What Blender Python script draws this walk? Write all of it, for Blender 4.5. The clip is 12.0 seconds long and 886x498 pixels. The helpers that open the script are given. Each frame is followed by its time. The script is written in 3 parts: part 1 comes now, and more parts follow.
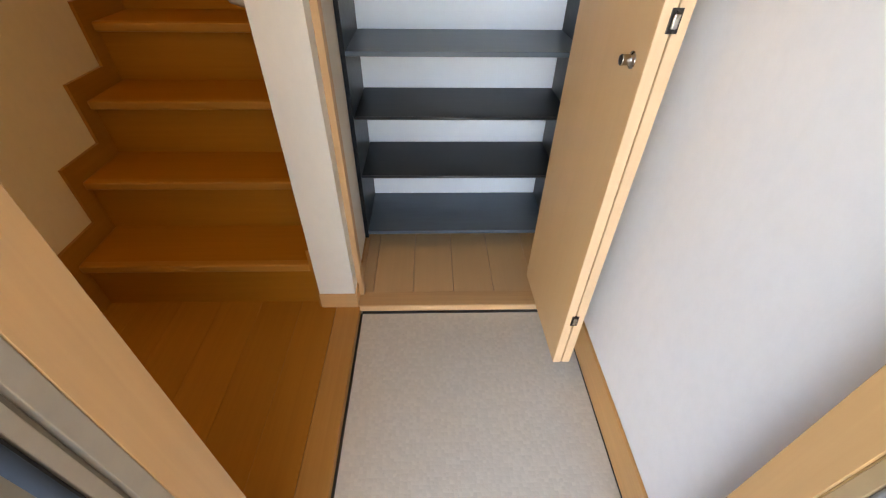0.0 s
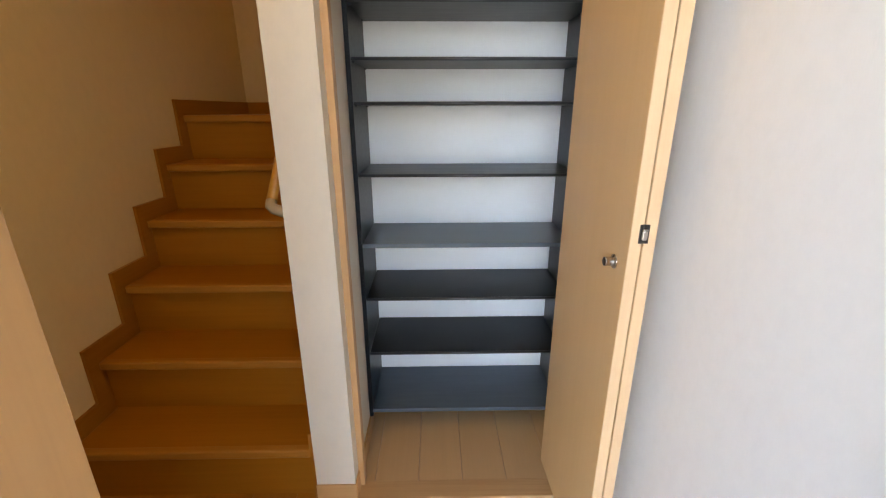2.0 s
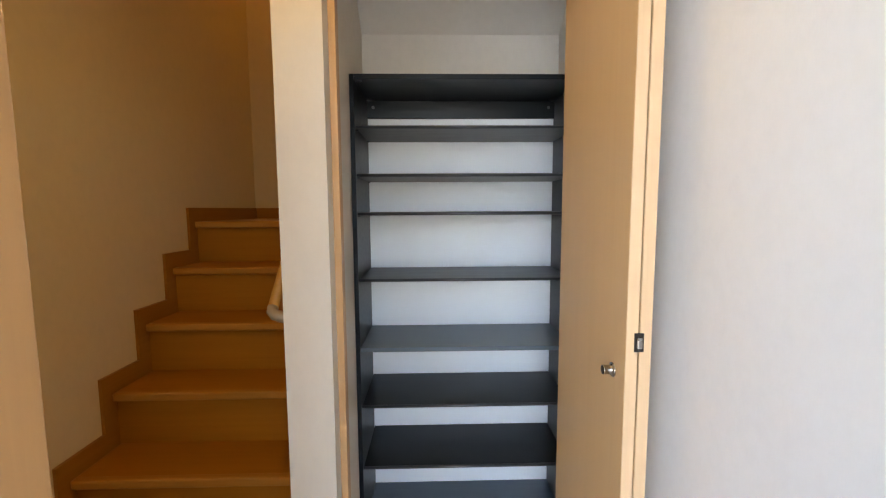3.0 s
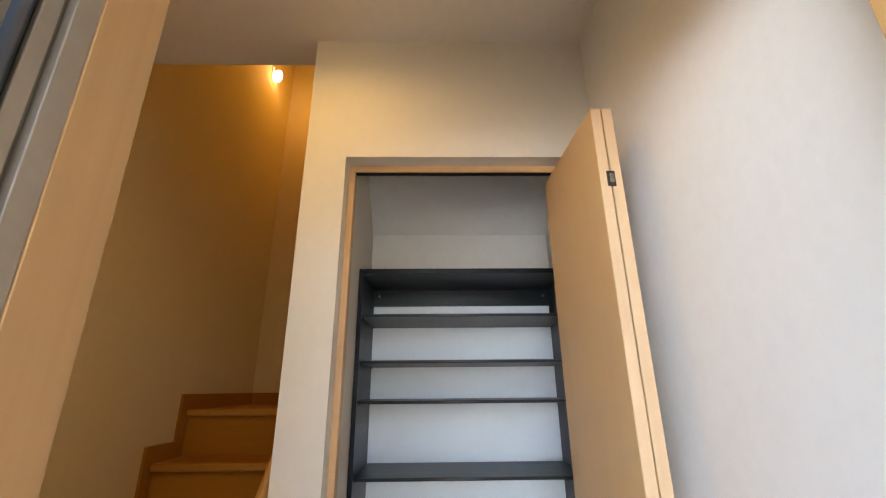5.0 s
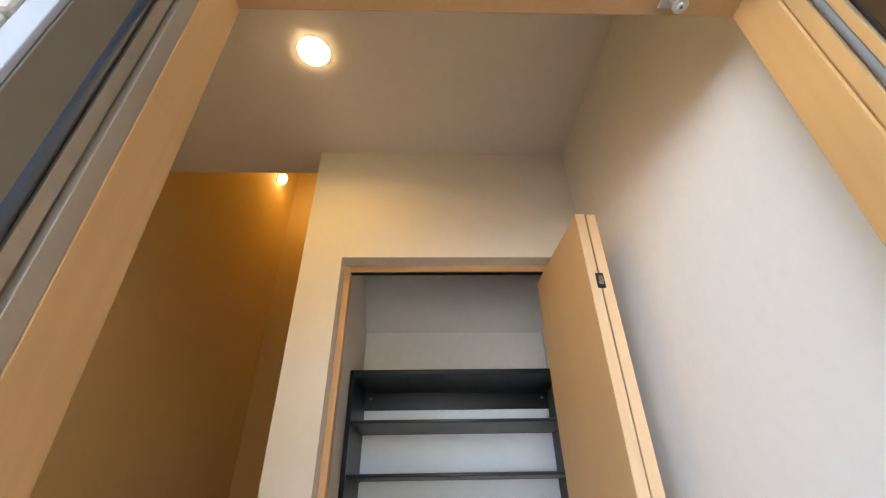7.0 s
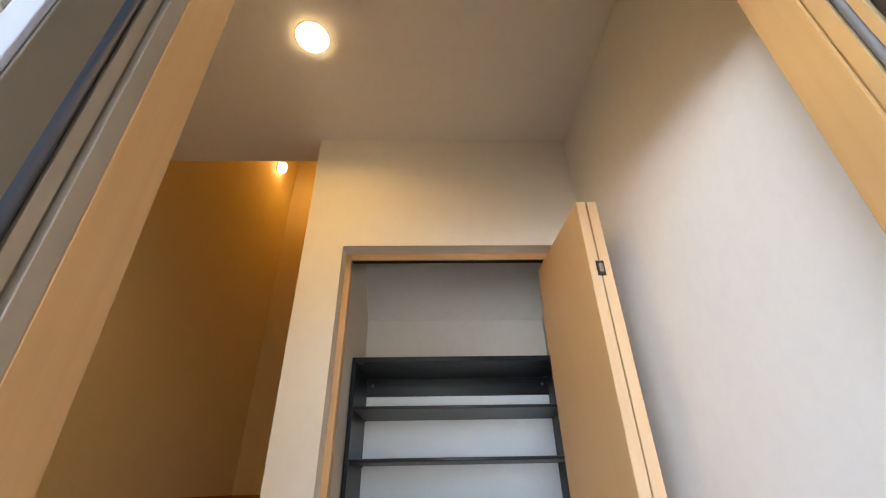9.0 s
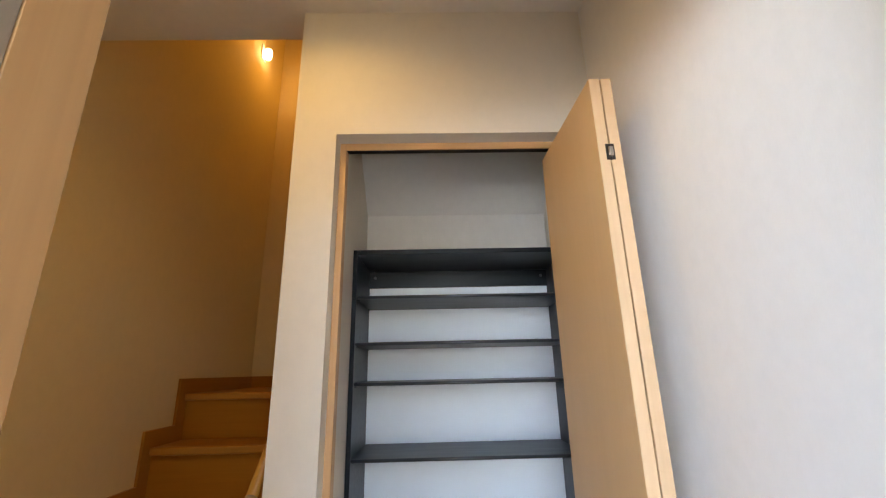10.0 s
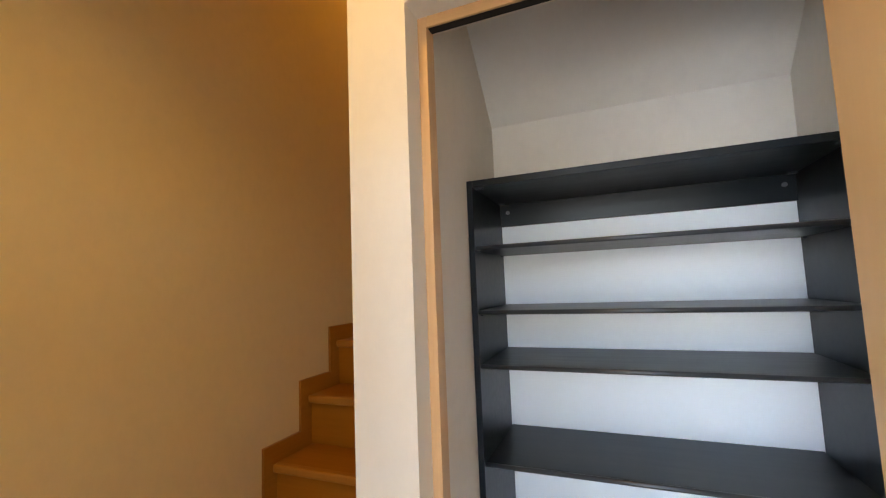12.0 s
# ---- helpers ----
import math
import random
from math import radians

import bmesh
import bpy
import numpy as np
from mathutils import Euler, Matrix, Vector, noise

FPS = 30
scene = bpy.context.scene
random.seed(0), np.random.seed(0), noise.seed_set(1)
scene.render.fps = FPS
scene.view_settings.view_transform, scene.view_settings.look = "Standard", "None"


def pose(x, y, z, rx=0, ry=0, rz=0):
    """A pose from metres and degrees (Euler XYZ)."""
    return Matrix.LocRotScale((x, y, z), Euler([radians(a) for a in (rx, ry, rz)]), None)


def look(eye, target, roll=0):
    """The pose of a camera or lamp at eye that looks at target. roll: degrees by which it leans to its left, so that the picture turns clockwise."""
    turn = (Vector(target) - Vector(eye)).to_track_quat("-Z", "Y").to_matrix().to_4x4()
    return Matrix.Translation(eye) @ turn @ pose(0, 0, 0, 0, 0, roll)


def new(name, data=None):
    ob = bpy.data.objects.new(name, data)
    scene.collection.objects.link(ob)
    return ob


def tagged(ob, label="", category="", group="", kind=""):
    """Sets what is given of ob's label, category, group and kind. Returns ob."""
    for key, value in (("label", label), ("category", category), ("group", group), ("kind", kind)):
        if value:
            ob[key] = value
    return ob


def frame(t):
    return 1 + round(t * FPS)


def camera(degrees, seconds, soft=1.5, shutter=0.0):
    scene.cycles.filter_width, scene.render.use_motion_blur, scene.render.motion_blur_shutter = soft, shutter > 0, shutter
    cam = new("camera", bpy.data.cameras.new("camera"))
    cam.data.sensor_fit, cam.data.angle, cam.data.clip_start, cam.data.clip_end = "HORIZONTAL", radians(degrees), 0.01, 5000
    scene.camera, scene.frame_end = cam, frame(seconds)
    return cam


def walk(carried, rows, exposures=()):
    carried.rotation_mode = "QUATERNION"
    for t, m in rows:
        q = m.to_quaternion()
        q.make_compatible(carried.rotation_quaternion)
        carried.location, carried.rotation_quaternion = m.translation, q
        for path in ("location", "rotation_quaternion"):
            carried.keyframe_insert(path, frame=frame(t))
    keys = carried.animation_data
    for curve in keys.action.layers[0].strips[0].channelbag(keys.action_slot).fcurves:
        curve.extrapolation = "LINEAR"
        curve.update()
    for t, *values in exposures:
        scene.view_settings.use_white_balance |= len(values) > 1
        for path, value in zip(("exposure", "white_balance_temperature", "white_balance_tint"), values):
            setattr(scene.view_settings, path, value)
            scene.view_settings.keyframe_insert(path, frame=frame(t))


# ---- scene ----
cam = camera(93.6, 12.0, soft=1.2)
PATH = [
    (0, (-0.099, 0.218, 1.217), (-0.044, 1.742, -0.077), 0.9),
    (0.5, (-0.102, 0.213, 1.235), (-0.05, 1.859, 0.101), 0.7),
    (1, (-0.104, 0.206, 1.259), (-0.061, 1.948, 0.279), 0.3),
    (1.5, (-0.101, 0.202, 1.281), (-0.068, 2.028, 0.466), 0.0),
    (2, (-0.105, 0.198, 1.296), (-0.069, 2.094, 0.663), -0.1),
    (2.5, (-0.105, 0.189, 1.315), (-0.066, 2.143, 0.888), -0.3),
    (3, (-0.105, 0.175, 1.332), (-0.057, 2.165, 1.141), -0.3),
    (3.5, (-0.104, 0.163, 1.347), (-0.053, 2.162, 1.391), -0.6),
    (3.7, (-0.104, 0.158, 1.350), (-0.053, 2.150, 1.497), -0.5),
    (5.5, (-0.099, 0.118, 1.361), (-0.063, 1.966, 2.126), -0.6),
    (6, (-0.097, 0.114, 1.368), (-0.051, 1.914, 2.239), -0.7),
    (6.5, (-0.091, 0.116, 1.373), (-0.043, 1.873, 2.328), -0.8),
    (7, (-0.092, 0.111, 1.374), (-0.036, 1.82, 2.413), -1.0),
    (7.2, (-0.090, 0.107, 1.374), (-0.033, 1.798, 2.441), -1.1),
    (8.8, (-0.092, 0.101, 1.377), (-0.038, 1.810, 2.415), -1.4),
    (9, (-0.092, 0.109, 1.373), (-0.04, 1.847, 2.363), -1.1),
    (9.5, (-0.090, 0.127, 1.374), (-0.046, 1.962, 2.169), -1.1),
    (10, (-0.089, 0.157, 1.356), (-0.046, 2.076, 1.916), -1.3),
    (10.5, (-0.098, 0.193, 1.35), (-0.096, 2.162, 1.699), -1.4),
    (11, (-0.083, 0.268, 1.362), (-0.178, 2.257, 1.547), -1.8),
    (11.5, (-0.048, 0.452, 1.404), (-0.409, 2.413, 1.56), -2.1),
    (12, (-0.051, 0.612, 1.515), (-0.795, 2.46, 1.693), -2.2),
]
EXPOSURES = [(0, 3.90, 7450, 12.5), (2.5, 3.84, 7200, 12), (3.5, 3.76, 6980, 11.5), (6, 3.66, 6850, 12), (7, 3.65, 6850, 12), (9, 3.65, 6800, 12),
             (10.5, 3.75, 6680, 11.5), (11.5, 3.87, 6900, 12), (12, 4.12, 6850, 12)]
walk(cam, [(t, look(eye, target, roll)) for t, eye, target, roll in PATH], EXPOSURES)

# ---- light ----
SKY, SUN, DOWN, STAIR = 0.14, 4.5, 0.22, 0.29

world = bpy.data.worlds.new("sky")
scene.world = world
world.use_nodes = True
wn = world.node_tree
sky = wn.nodes.new("ShaderNodeTexSky")
sky.sky_type, sky.sun_disc = "NISHITA", False
sky.sun_elevation, sky.sun_rotation = radians(55), radians(24)
sky.dust_density = 1.6
wn.links.new(sky.outputs[0], wn.nodes["Background"].inputs[0])
wn.nodes["Background"].inputs[1].default_value = SKY

sun_data = bpy.data.lights.new("sun", "SUN")
sun_data.energy, sun_data.angle, sun_data.color = SUN, radians(0.5), (1.0, 0.985, 0.965)
sun = new("sun", sun_data)
sun_way = Vector((math.sin(radians(24)) * math.cos(radians(55)), math.cos(radians(24)) * math.cos(radians(55)), math.sin(radians(55))))
sun.matrix_world = look(sun_way * 20, (0, 0, 0))

# ---- measures of the place ----
XL, XR = -1.314, 0.412            # stair wall, entrance wall
YF, YI = 0.30, 0.44               # outer and inner face of the front wall
YC, YCB = 1.28, 1.40              # closet wall, front and back face
XP = -0.508                       # free end of the closet wall
XC0, XC1 = -0.380, 0.404          # closet inside
YB = 1.893                        # closet back
YS = 3.06                         # back of the stairwell
ZC, ZU = 2.515, 4.95              # ceilings
FZ = 0.036                        # hall floor above the entrance floor
RISE, GOING, R1 = 0.2065, 0.202, 1.31


# ---- materials ----
def mat(name, base, rough=0.5, metal=0.0):
    m = bpy.data.materials.new(name)
    m.use_nodes = True
    b = m.node_tree.nodes["Principled BSDF"]
    b.inputs["Base Color"].default_value = (*base, 1)
    b.inputs["Roughness"].default_value, b.inputs["Metallic"].default_value = rough, metal
    return m, m.node_tree, b


def coords(nt, scale):
    tc, mp = nt.nodes.new("ShaderNodeTexCoord"), nt.nodes.new("ShaderNodeMapping")
    mp.inputs["Scale"].default_value = scale
    nt.links.new(tc.outputs["Object"], mp.inputs[0])
    return mp.outputs[0]


def noise_tex(nt, vec, scale, detail=3.0, rough=0.55, distort=0.0):
    n = nt.nodes.new("ShaderNodeTexNoise")
    n.inputs["Scale"].default_value, n.inputs["Detail"].default_value = scale, detail
    n.inputs["Roughness"].default_value, n.inputs["Distortion"].default_value = rough, distort
    nt.links.new(vec, n.inputs["Vector"])
    return n.outputs[0]


def ramp(nt, fac, stops):
    r = nt.nodes.new("ShaderNodeValToRGB")
    el = r.color_ramp.elements
    while len(el) < len(stops):
        el.new(0.5)
    for e, (p, c) in zip(el, stops):
        e.position, e.color = p, (*c, 1)
    nt.links.new(fac, r.inputs[0])
    return r.outputs[0]


def mixed(nt, a, b, fac, mode="MIX"):
    m = nt.nodes.new("ShaderNodeMix")
    m.data_type, m.blend_type = "RGBA", mode
    for sock, v in ((m.inputs[0], fac), (m.inputs[6], a), (m.inputs[7], b)):
        if hasattr(v, "is_linked"):
            nt.links.new(v, sock)
        else:
            sock.default_value = v if isinstance(v, (int, float)) else (*v, 1)
    return m.outputs[2]


def bump(nt, bsdf, height, strength, distance):
    n = nt.nodes.new("ShaderNodeBump")
    n.inputs["Strength"].default_value, n.inputs["Distance"].default_value = strength, distance
    nt.links.new(height, n.inputs["Height"])
    nt.links.new(n.outputs[0], bsdf.inputs["Normal"])


def spread(nt, fac, lo, hi):
    n = nt.nodes.new("ShaderNodeMapRange")
    n.inputs["To Min"].default_value, n.inputs["To Max"].default_value = lo, hi
    nt.links.new(fac, n.inputs[0])
    return n.outputs[0]


def wallpaper(name, base):
    """Embossed vinyl wallpaper with a short upright weave."""
    m, nt, b = mat(name, base, 0.72)
    s = [300, 300, 70]
    fine = noise_tex(nt, coords(nt, s), 1.0, 3, 0.6)
    cloud = noise_tex(nt, coords(nt, (1, 1, 1)), 2.3, 4)
    col = mixed(nt, [c * 0.955 for c in base], base, cloud)
    mottle = noise_tex(nt, coords(nt, (1, 1, 0.7)), 34, 3, 0.6)
    col = mixed(nt, col, [c * 0.93 for c in base], ramp(nt, mottle, [(0.42, (0, 0, 0)), (0.68, (0.7, 0.7, 0.7))]))
    col = mixed(nt, col, [c * 0.93 for c in base], spread(nt, fine, 0.0, 0.55))
    nt.links.new(col, b.inputs["Base Color"])
    b.inputs["Specular IOR Level"].default_value = 0.3
    patch = noise_tex(nt, coords(nt, (1, 1, 1)), 14, 3)
    strands = nt.nodes.new("ShaderNodeMath")
    strands.operation = "MULTIPLY"
    nt.links.new(fine, strands.inputs[0])
    nt.links.new(ramp(nt, patch, [(0.35, (0.25, 0.25, 0.25)), (0.62, (1, 1, 1))]), strands.inputs[1])
    bump(nt, b, strands.outputs[0], 0.45, 0.0008)
    return m


def timber(name, dark, light, axis, rough=0.42, grain=1.0, vary=0.0):
    """Printed or veneered wood; axis: the way the grain runs."""
    m, nt, b = mat(name, light, rough)
    s = [70.0, 70.0, 70.0]
    s[axis] = 2.2
    g1 = noise_tex(nt, coords(nt, s), 1.0 * grain, 5, 0.6, 0.3)
    s2 = [9.0, 9.0, 9.0]
    s2[axis] = 0.7
    g2 = noise_tex(nt, coords(nt, s2), 1.0, 3, 0.5, 0.6)
    col = ramp(nt, g1, [(0.3, dark), (0.62, light)])
    col = mixed(nt, col, [c * 0.86 for c in light], spread(nt, g2, 0.0, 0.6))
    if vary:
        info = nt.nodes.new("ShaderNodeObjectInfo")
        tone = ramp(nt, info.outputs["Random"], [(0.0, [1 - vary] * 3), (1.0, [1 + 0.0] * 3)])
        col = mixed(nt, col, tone, 1.0, "MULTIPLY")
    nt.links.new(col, b.inputs["Base Color"])
    nt.links.new(spread(nt, g2, rough - 0.06, rough + 0.08), b.inputs["Roughness"])
    bump(nt, b, g1, 0.12, 0.0006)
    return m


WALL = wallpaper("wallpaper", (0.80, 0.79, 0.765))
# same paper as in the closet, with the lamp's warmth put into its colour
CREAM_LAMPLIT = wallpaper("cream_lamplit_wallpaper", (0.795, 0.748, 0.645))
CLOSET = wallpaper("closet_wallpaper", (0.775, 0.76, 0.70))
# beige carries the dim orange lamplight of the stairwell in its base colour
BEIGE_LAMPLIT = wallpaper("beige_lamplit_wallpaper", (0.82, 0.665, 0.375))
CEIL = wallpaper("ceiling_paper", (0.84, 0.80, 0.72))
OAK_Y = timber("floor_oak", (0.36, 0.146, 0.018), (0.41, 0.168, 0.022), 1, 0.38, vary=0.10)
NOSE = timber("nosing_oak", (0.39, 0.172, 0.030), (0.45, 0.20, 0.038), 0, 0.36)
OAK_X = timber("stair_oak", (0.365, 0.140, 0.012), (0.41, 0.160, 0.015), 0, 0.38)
for wood in (OAK_X, OAK_Y, NOSE):
    wood.node_tree.nodes["Principled BSDF"].inputs["Specular IOR Level"].default_value = 0.35
EDGE_F = timber("floor_edge_oak", (0.40, 0.19, 0.042), (0.475, 0.232, 0.058), 1, 0.38)
TRIM_Y = timber("trim_wood_along", (0.52, 0.275, 0.092), (0.60, 0.335, 0.122), 1, 0.4)
TRIM_X = timber("trim_wood_across", (0.55, 0.315, 0.13), (0.64, 0.39, 0.175), 0, 0.4)
TRIM_Z = timber("trim_wood_upright", (0.56, 0.335, 0.15), (0.645, 0.405, 0.195), 2, 0.4)
LEAF = timber("door_veneer", (0.615, 0.393, 0.183), (0.635, 0.41, 0.193), 2, 0.4)
EDGE = timber("door_edge_band", (0.63, 0.42, 0.235), (0.67, 0.455, 0.26), 2, 0.35)
EDGE_X = timber("sill_edge_band", (0.66, 0.42, 0.19), (0.74, 0.49, 0.24), 0, 0.35)
JAMB = timber("entrance_jamb_wood", (0.51, 0.293, 0.118), (0.56, 0.329, 0.137), 2, 0.38)


def charcoal(name, base, rough):
    m, nt, b = mat(name, base, rough)
    g = noise_tex(nt, coords(nt, (6, 60, 60)), 1.0, 4)
    nt.links.new(mixed(nt, [c * 0.85 for c in base], [c * 1.2 for c in base], g), b.inputs["Base Color"])
    nt.links.new(spread(nt, g, rough - 0.05, rough + 0.07), b.inputs["Roughness"])
    bump(nt, b, noise_tex(nt, coords(nt, (300, 300, 300)), 1.0, 2), 0.05, 0.0004)
    return m


CAB = charcoal("charcoal_melamine", (0.0085, 0.012, 0.0155), 0.32)
CAB.node_tree.nodes["Principled BSDF"].inputs["Specular IOR Level"].default_value = 0.24
# paler than the shelves: the highlight along their edges is in this grey
CAB_EDGE_GLINT = charcoal("charcoal_edge_glint", (0.034, 0.039, 0.046), 0.30)
CAB2 = charcoal("grey_melamine", (0.074, 0.102, 0.124), 0.30)


def vinyl():
    """Grey entrance sheet: fine chips, cloudy patches, small squarish pebbled relief."""
    m, nt, b = mat("entrance_vinyl", (0.46, 0.44, 0.40), 0.36)
    chips = nt.nodes.new("ShaderNodeTexVoronoi")
    chips.distance = "CHEBYCHEV"
    chips.inputs["Scale"].default_value, chips.inputs["Randomness"].default_value = 96, 0.5
    nt.links.new(coords(nt, (1, 1, 1)), chips.inputs["Vector"])
    tone = ramp(nt, chips.outputs["Color"], [(0.0, (0.57, 0.53, 0.44)), (0.5, (0.635, 0.588, 0.492)), (1.0, (0.72, 0.67, 0.565))])
    cloud = noise_tex(nt, coords(nt, (1, 1, 1)), 4.0, 3, 0.5)
    tone = mixed(nt, tone, (0.52, 0.482, 0.402), spread(nt, cloud, 0.0, 0.4))
    blot = noise_tex(nt, coords(nt, (1, 1, 1)), 55, 4, 0.6)
    col = mixed(nt, tone, (0.56, 0.52, 0.435), spread(nt, blot, 0.0, 0.65))
    speck = noise_tex(nt, coords(nt, (1, 1, 1)), 420, 1)
    col = mixed(nt, col, (0.14, 0.12, 0.10), ramp(nt, speck, [(0.76, (0, 0, 0)), (0.80, (0.8, 0.8, 0.8))]))
    nt.links.new(col, b.inputs["Base Color"])
    cells = nt.nodes.new("ShaderNodeTexVoronoi")
    cells.distance = "CHEBYCHEV"
    cells.inputs["Scale"].default_value, cells.inputs["Randomness"].default_value = 96, 0.5
    nt.links.new(coords(nt, (1, 1, 1)), cells.inputs["Vector"])
    nt.links.new(spread(nt, blot, 0.42, 0.54), b.inputs["Roughness"])
    b.inputs["Specular IOR Level"].default_value = 0.8
    bump(nt, b, ramp(nt, cells.outputs["Distance"], [(0.22, (1, 1, 1)), (0.62, (0, 0, 0))]), 0.26, 0.0010)
    return m


VINYL = vinyl()


def plain(name, base, rough, metal=0.0, scale=40, amount=0.12):
    m, nt, b = mat(name, base, rough, metal)
    g = noise_tex(nt, coords(nt, (1, 1, 1)), scale, 4)
    nt.links.new(mixed(nt, [c * (1 - amount) for c in base], [min(1, c * (1 + amount)) for c in base], g), b.inputs["Base Color"])
    nt.links.new(spread(nt, g, max(0.03, rough - 0.06), rough + 0.08), b.inputs["Roughness"])
    return m


ALU = plain("bronze_aluminium", (0.40, 0.345, 0.265), 0.45, 0.5)
ALU_DARK = plain("dull_bronze_aluminium", (0.19, 0.165, 0.122), 0.5, 0.3)
GROOVE = plain("olive_joint", (0.40, 0.25, 0.09), 0.6)
# aluminium whose orange tint is the wood's reflection, put into the base colour
ALU_WOOD_REFLEX = plain("wood_reflex_aluminium", (0.50, 0.36, 0.19), 0.45, 0.4)
BRASS = plain("brass", (0.75, 0.50, 0.22), 0.3, 1.0)
GASKET_G = plain("grey_gasket", (0.22, 0.22, 0.22), 0.4)
ALU_PAINT = plain("painted_aluminium", (0.30, 0.315, 0.345), 0.45, 0.0)
RUBBER = plain("black_rubber", (0.012, 0.012, 0.013), 0.6)
TRACK = plain("black_track", (0.006, 0.005, 0.005), 0.8)
GASKET = plain("blue_grey_gasket", (0.050, 0.066, 0.090), 0.70)
GASKET.node_tree.nodes["Principled BSDF"].inputs["Specular IOR Level"].default_value = 0.08
STEEL = plain("satin_steel", (0.40, 0.38, 0.34), 0.26, 1.0)
BLACK = plain("dark_bronze", (0.035, 0.030, 0.026), 0.4, 0.6)
IVORYWHITE = plain("ivory_enamel", (0.60, 0.57, 0.50), 0.35)
IVORY = plain("ivory_plastic", (0.36, 0.30, 0.205), 0.4)
WHITEMETAL = plain("silver_paint", (0.66, 0.65, 0.62), 0.38, 0.2)
RAILWOOD = timber("handrail_wood", (0.52, 0.25, 0.035), (0.60, 0.30, 0.05), 1, 0.3)
SIDING = plain("stone_siding", (0.46, 0.44, 0.40), 0.85, 0, 30, 0.18)
JOINT = plain("siding_joint", (0.26, 0.245, 0.22), 0.9)
CONCRETE = plain("concrete", (0.27, 0.265, 0.255), 0.85, 0, 7, 0.2)
GROUND = plain("ground", (0.10, 0.10, 0.098), 0.9, 0, 0.6, 0.25)
# bluish white for the added wall that reflects cool daylight indoors
BOUNCE_PALE = plain("bounce_pale", (0.73, 0.76, 0.80), 0.85, 0, 5, 0.06)
PORCH = plain("porch_low_bounce", (0.09, 0.088, 0.085), 0.7, 0, 12, 0.2)
ROOF = plain("roof_sheet", (0.12, 0.12, 0.125), 0.6)
DOORDARK = plain("entrance_door_steel", (0.012, 0.012, 0.014), 0.5, 0.1)
PANEL = plain("white_panel", (0.845, 0.90, 0.935), 0.5, 0, 8, 0.03)
CAP = plain("plastic_cap", (0.085, 0.095, 0.11), 0.4)


def glow(name, colour, strength):
    m, nt, b = mat(name, (0.9, 0.88, 0.84), 0.4)
    b.inputs["Emission Color"].default_value = (*colour, 1)
    b.inputs["Emission Strength"].default_value = strength
    return m


DIFFUSER = glow("lit_diffuser", (1.0, 0.72, 0.36), 3.5)
SHADE = glow("lit_shade", (1.0, 0.74, 0.40), 1.2)


# ---- shapes ----
def box(bm, x0, x1, y0, y1, z0, z1, bevel=0.0, segments=2):
    m = Matrix.Translation(((x0 + x1) / 2, (y0 + y1) / 2, (z0 + z1) / 2)) @ Matrix.Diagonal((x1 - x0, y1 - y0, z1 - z0, 1))
    vs = bmesh.ops.create_cube(bm, size=1, matrix=m)["verts"]
    if bevel:
        es = list({e for v in vs for e in v.link_edges})
        bmesh.ops.bevel(bm, geom=es, offset=bevel, segments=segments, profile=0.5, affect="EDGES")
    return bm


def boxes(*rows, bevel=0.0):
    bm = bmesh.new()
    for r in rows:
        box(bm, *r, bevel=bevel)
    return bm


def lathe(profile, m, n=28):
    """Turned shape: (radius, height) rows about the local z axis, placed by m."""
    bm = bmesh.new()
    rings = []
    for r, h in profile:
        rings.append([bm.verts.new(m @ Vector((r * math.cos(2 * math.pi * i / n), r * math.sin(2 * math.pi * i / n), h))) for i in range(n)])
    for a, b in zip(rings, rings[1:]):
        for i in range(n):
            bm.faces.new((a[i], a[(i + 1) % n], b[(i + 1) % n], b[i]))
    bm.faces.new(rings[0][::-1])
    bm.faces.new(rings[-1])
    bmesh.ops.recalc_face_normals(bm, faces=bm.faces)
    for f in bm.faces:
        f.smooth = len(f.verts) == 4
    return bm


def tube(points, radius, n=20, squash=1.0):
    """Round bar along a chain of points."""
    bm = bmesh.new()
    pts = [Vector(p) for p in points]
    rings = []
    for i, p in enumerate(pts):
        d = (pts[min(i + 1, len(pts) - 1)] - pts[max(i - 1, 0)]).normalized()
        side = d.cross(Vector((0, 0, 1)))
        side = side.normalized() if side.length > 1e-4 else Vector((1, 0, 0))
        up = side.cross(d).normalized()
        rings.append([bm.verts.new(p + radius * (math.cos(2 * math.pi * k / n) * side * squash + math.sin(2 * math.pi * k / n) * up)) for k in range(n)])
    for a, b in zip(rings, rings[1:]):
        for k in range(n):
            f = bm.faces.new((a[k], a[(k + 1) % n], b[(k + 1) % n], b[k]))
            f.smooth = True
    bm.faces.new(rings[0][::-1])
    bm.faces.new(rings[-1])
    bmesh.ops.recalc_face_normals(bm, faces=bm.faces)
    return bm


def prism(outline, axis, a, b, bevel=0.0):
    """An outline pushed along an axis from a to b. Axis 0: outline in y, z; axis 1: in x, z; axis 2: in x, y."""
    bm = bmesh.new()

    def at(u, v, w):
        return ((w, u, v), (u, w, v), (u, v, w))[axis]
    lo = [bm.verts.new(at(u, v, a)) for u, v in outline]
    hi = [bm.verts.new(at(u, v, b)) for u, v in outline]
    n = len(outline)
    bm.faces.new(lo), bm.faces.new(hi[::-1])
    for i in range(n):
        bm.faces.new((lo[i], hi[i], hi[(i + 1) % n], lo[(i + 1) % n]))
    bmesh.ops.recalc_face_normals(bm, faces=bm.faces)
    if bevel:
        bmesh.ops.bevel(bm, geom=list(bm.edges), offset=bevel, segments=2, profile=0.5, affect="EDGES")
    return bm


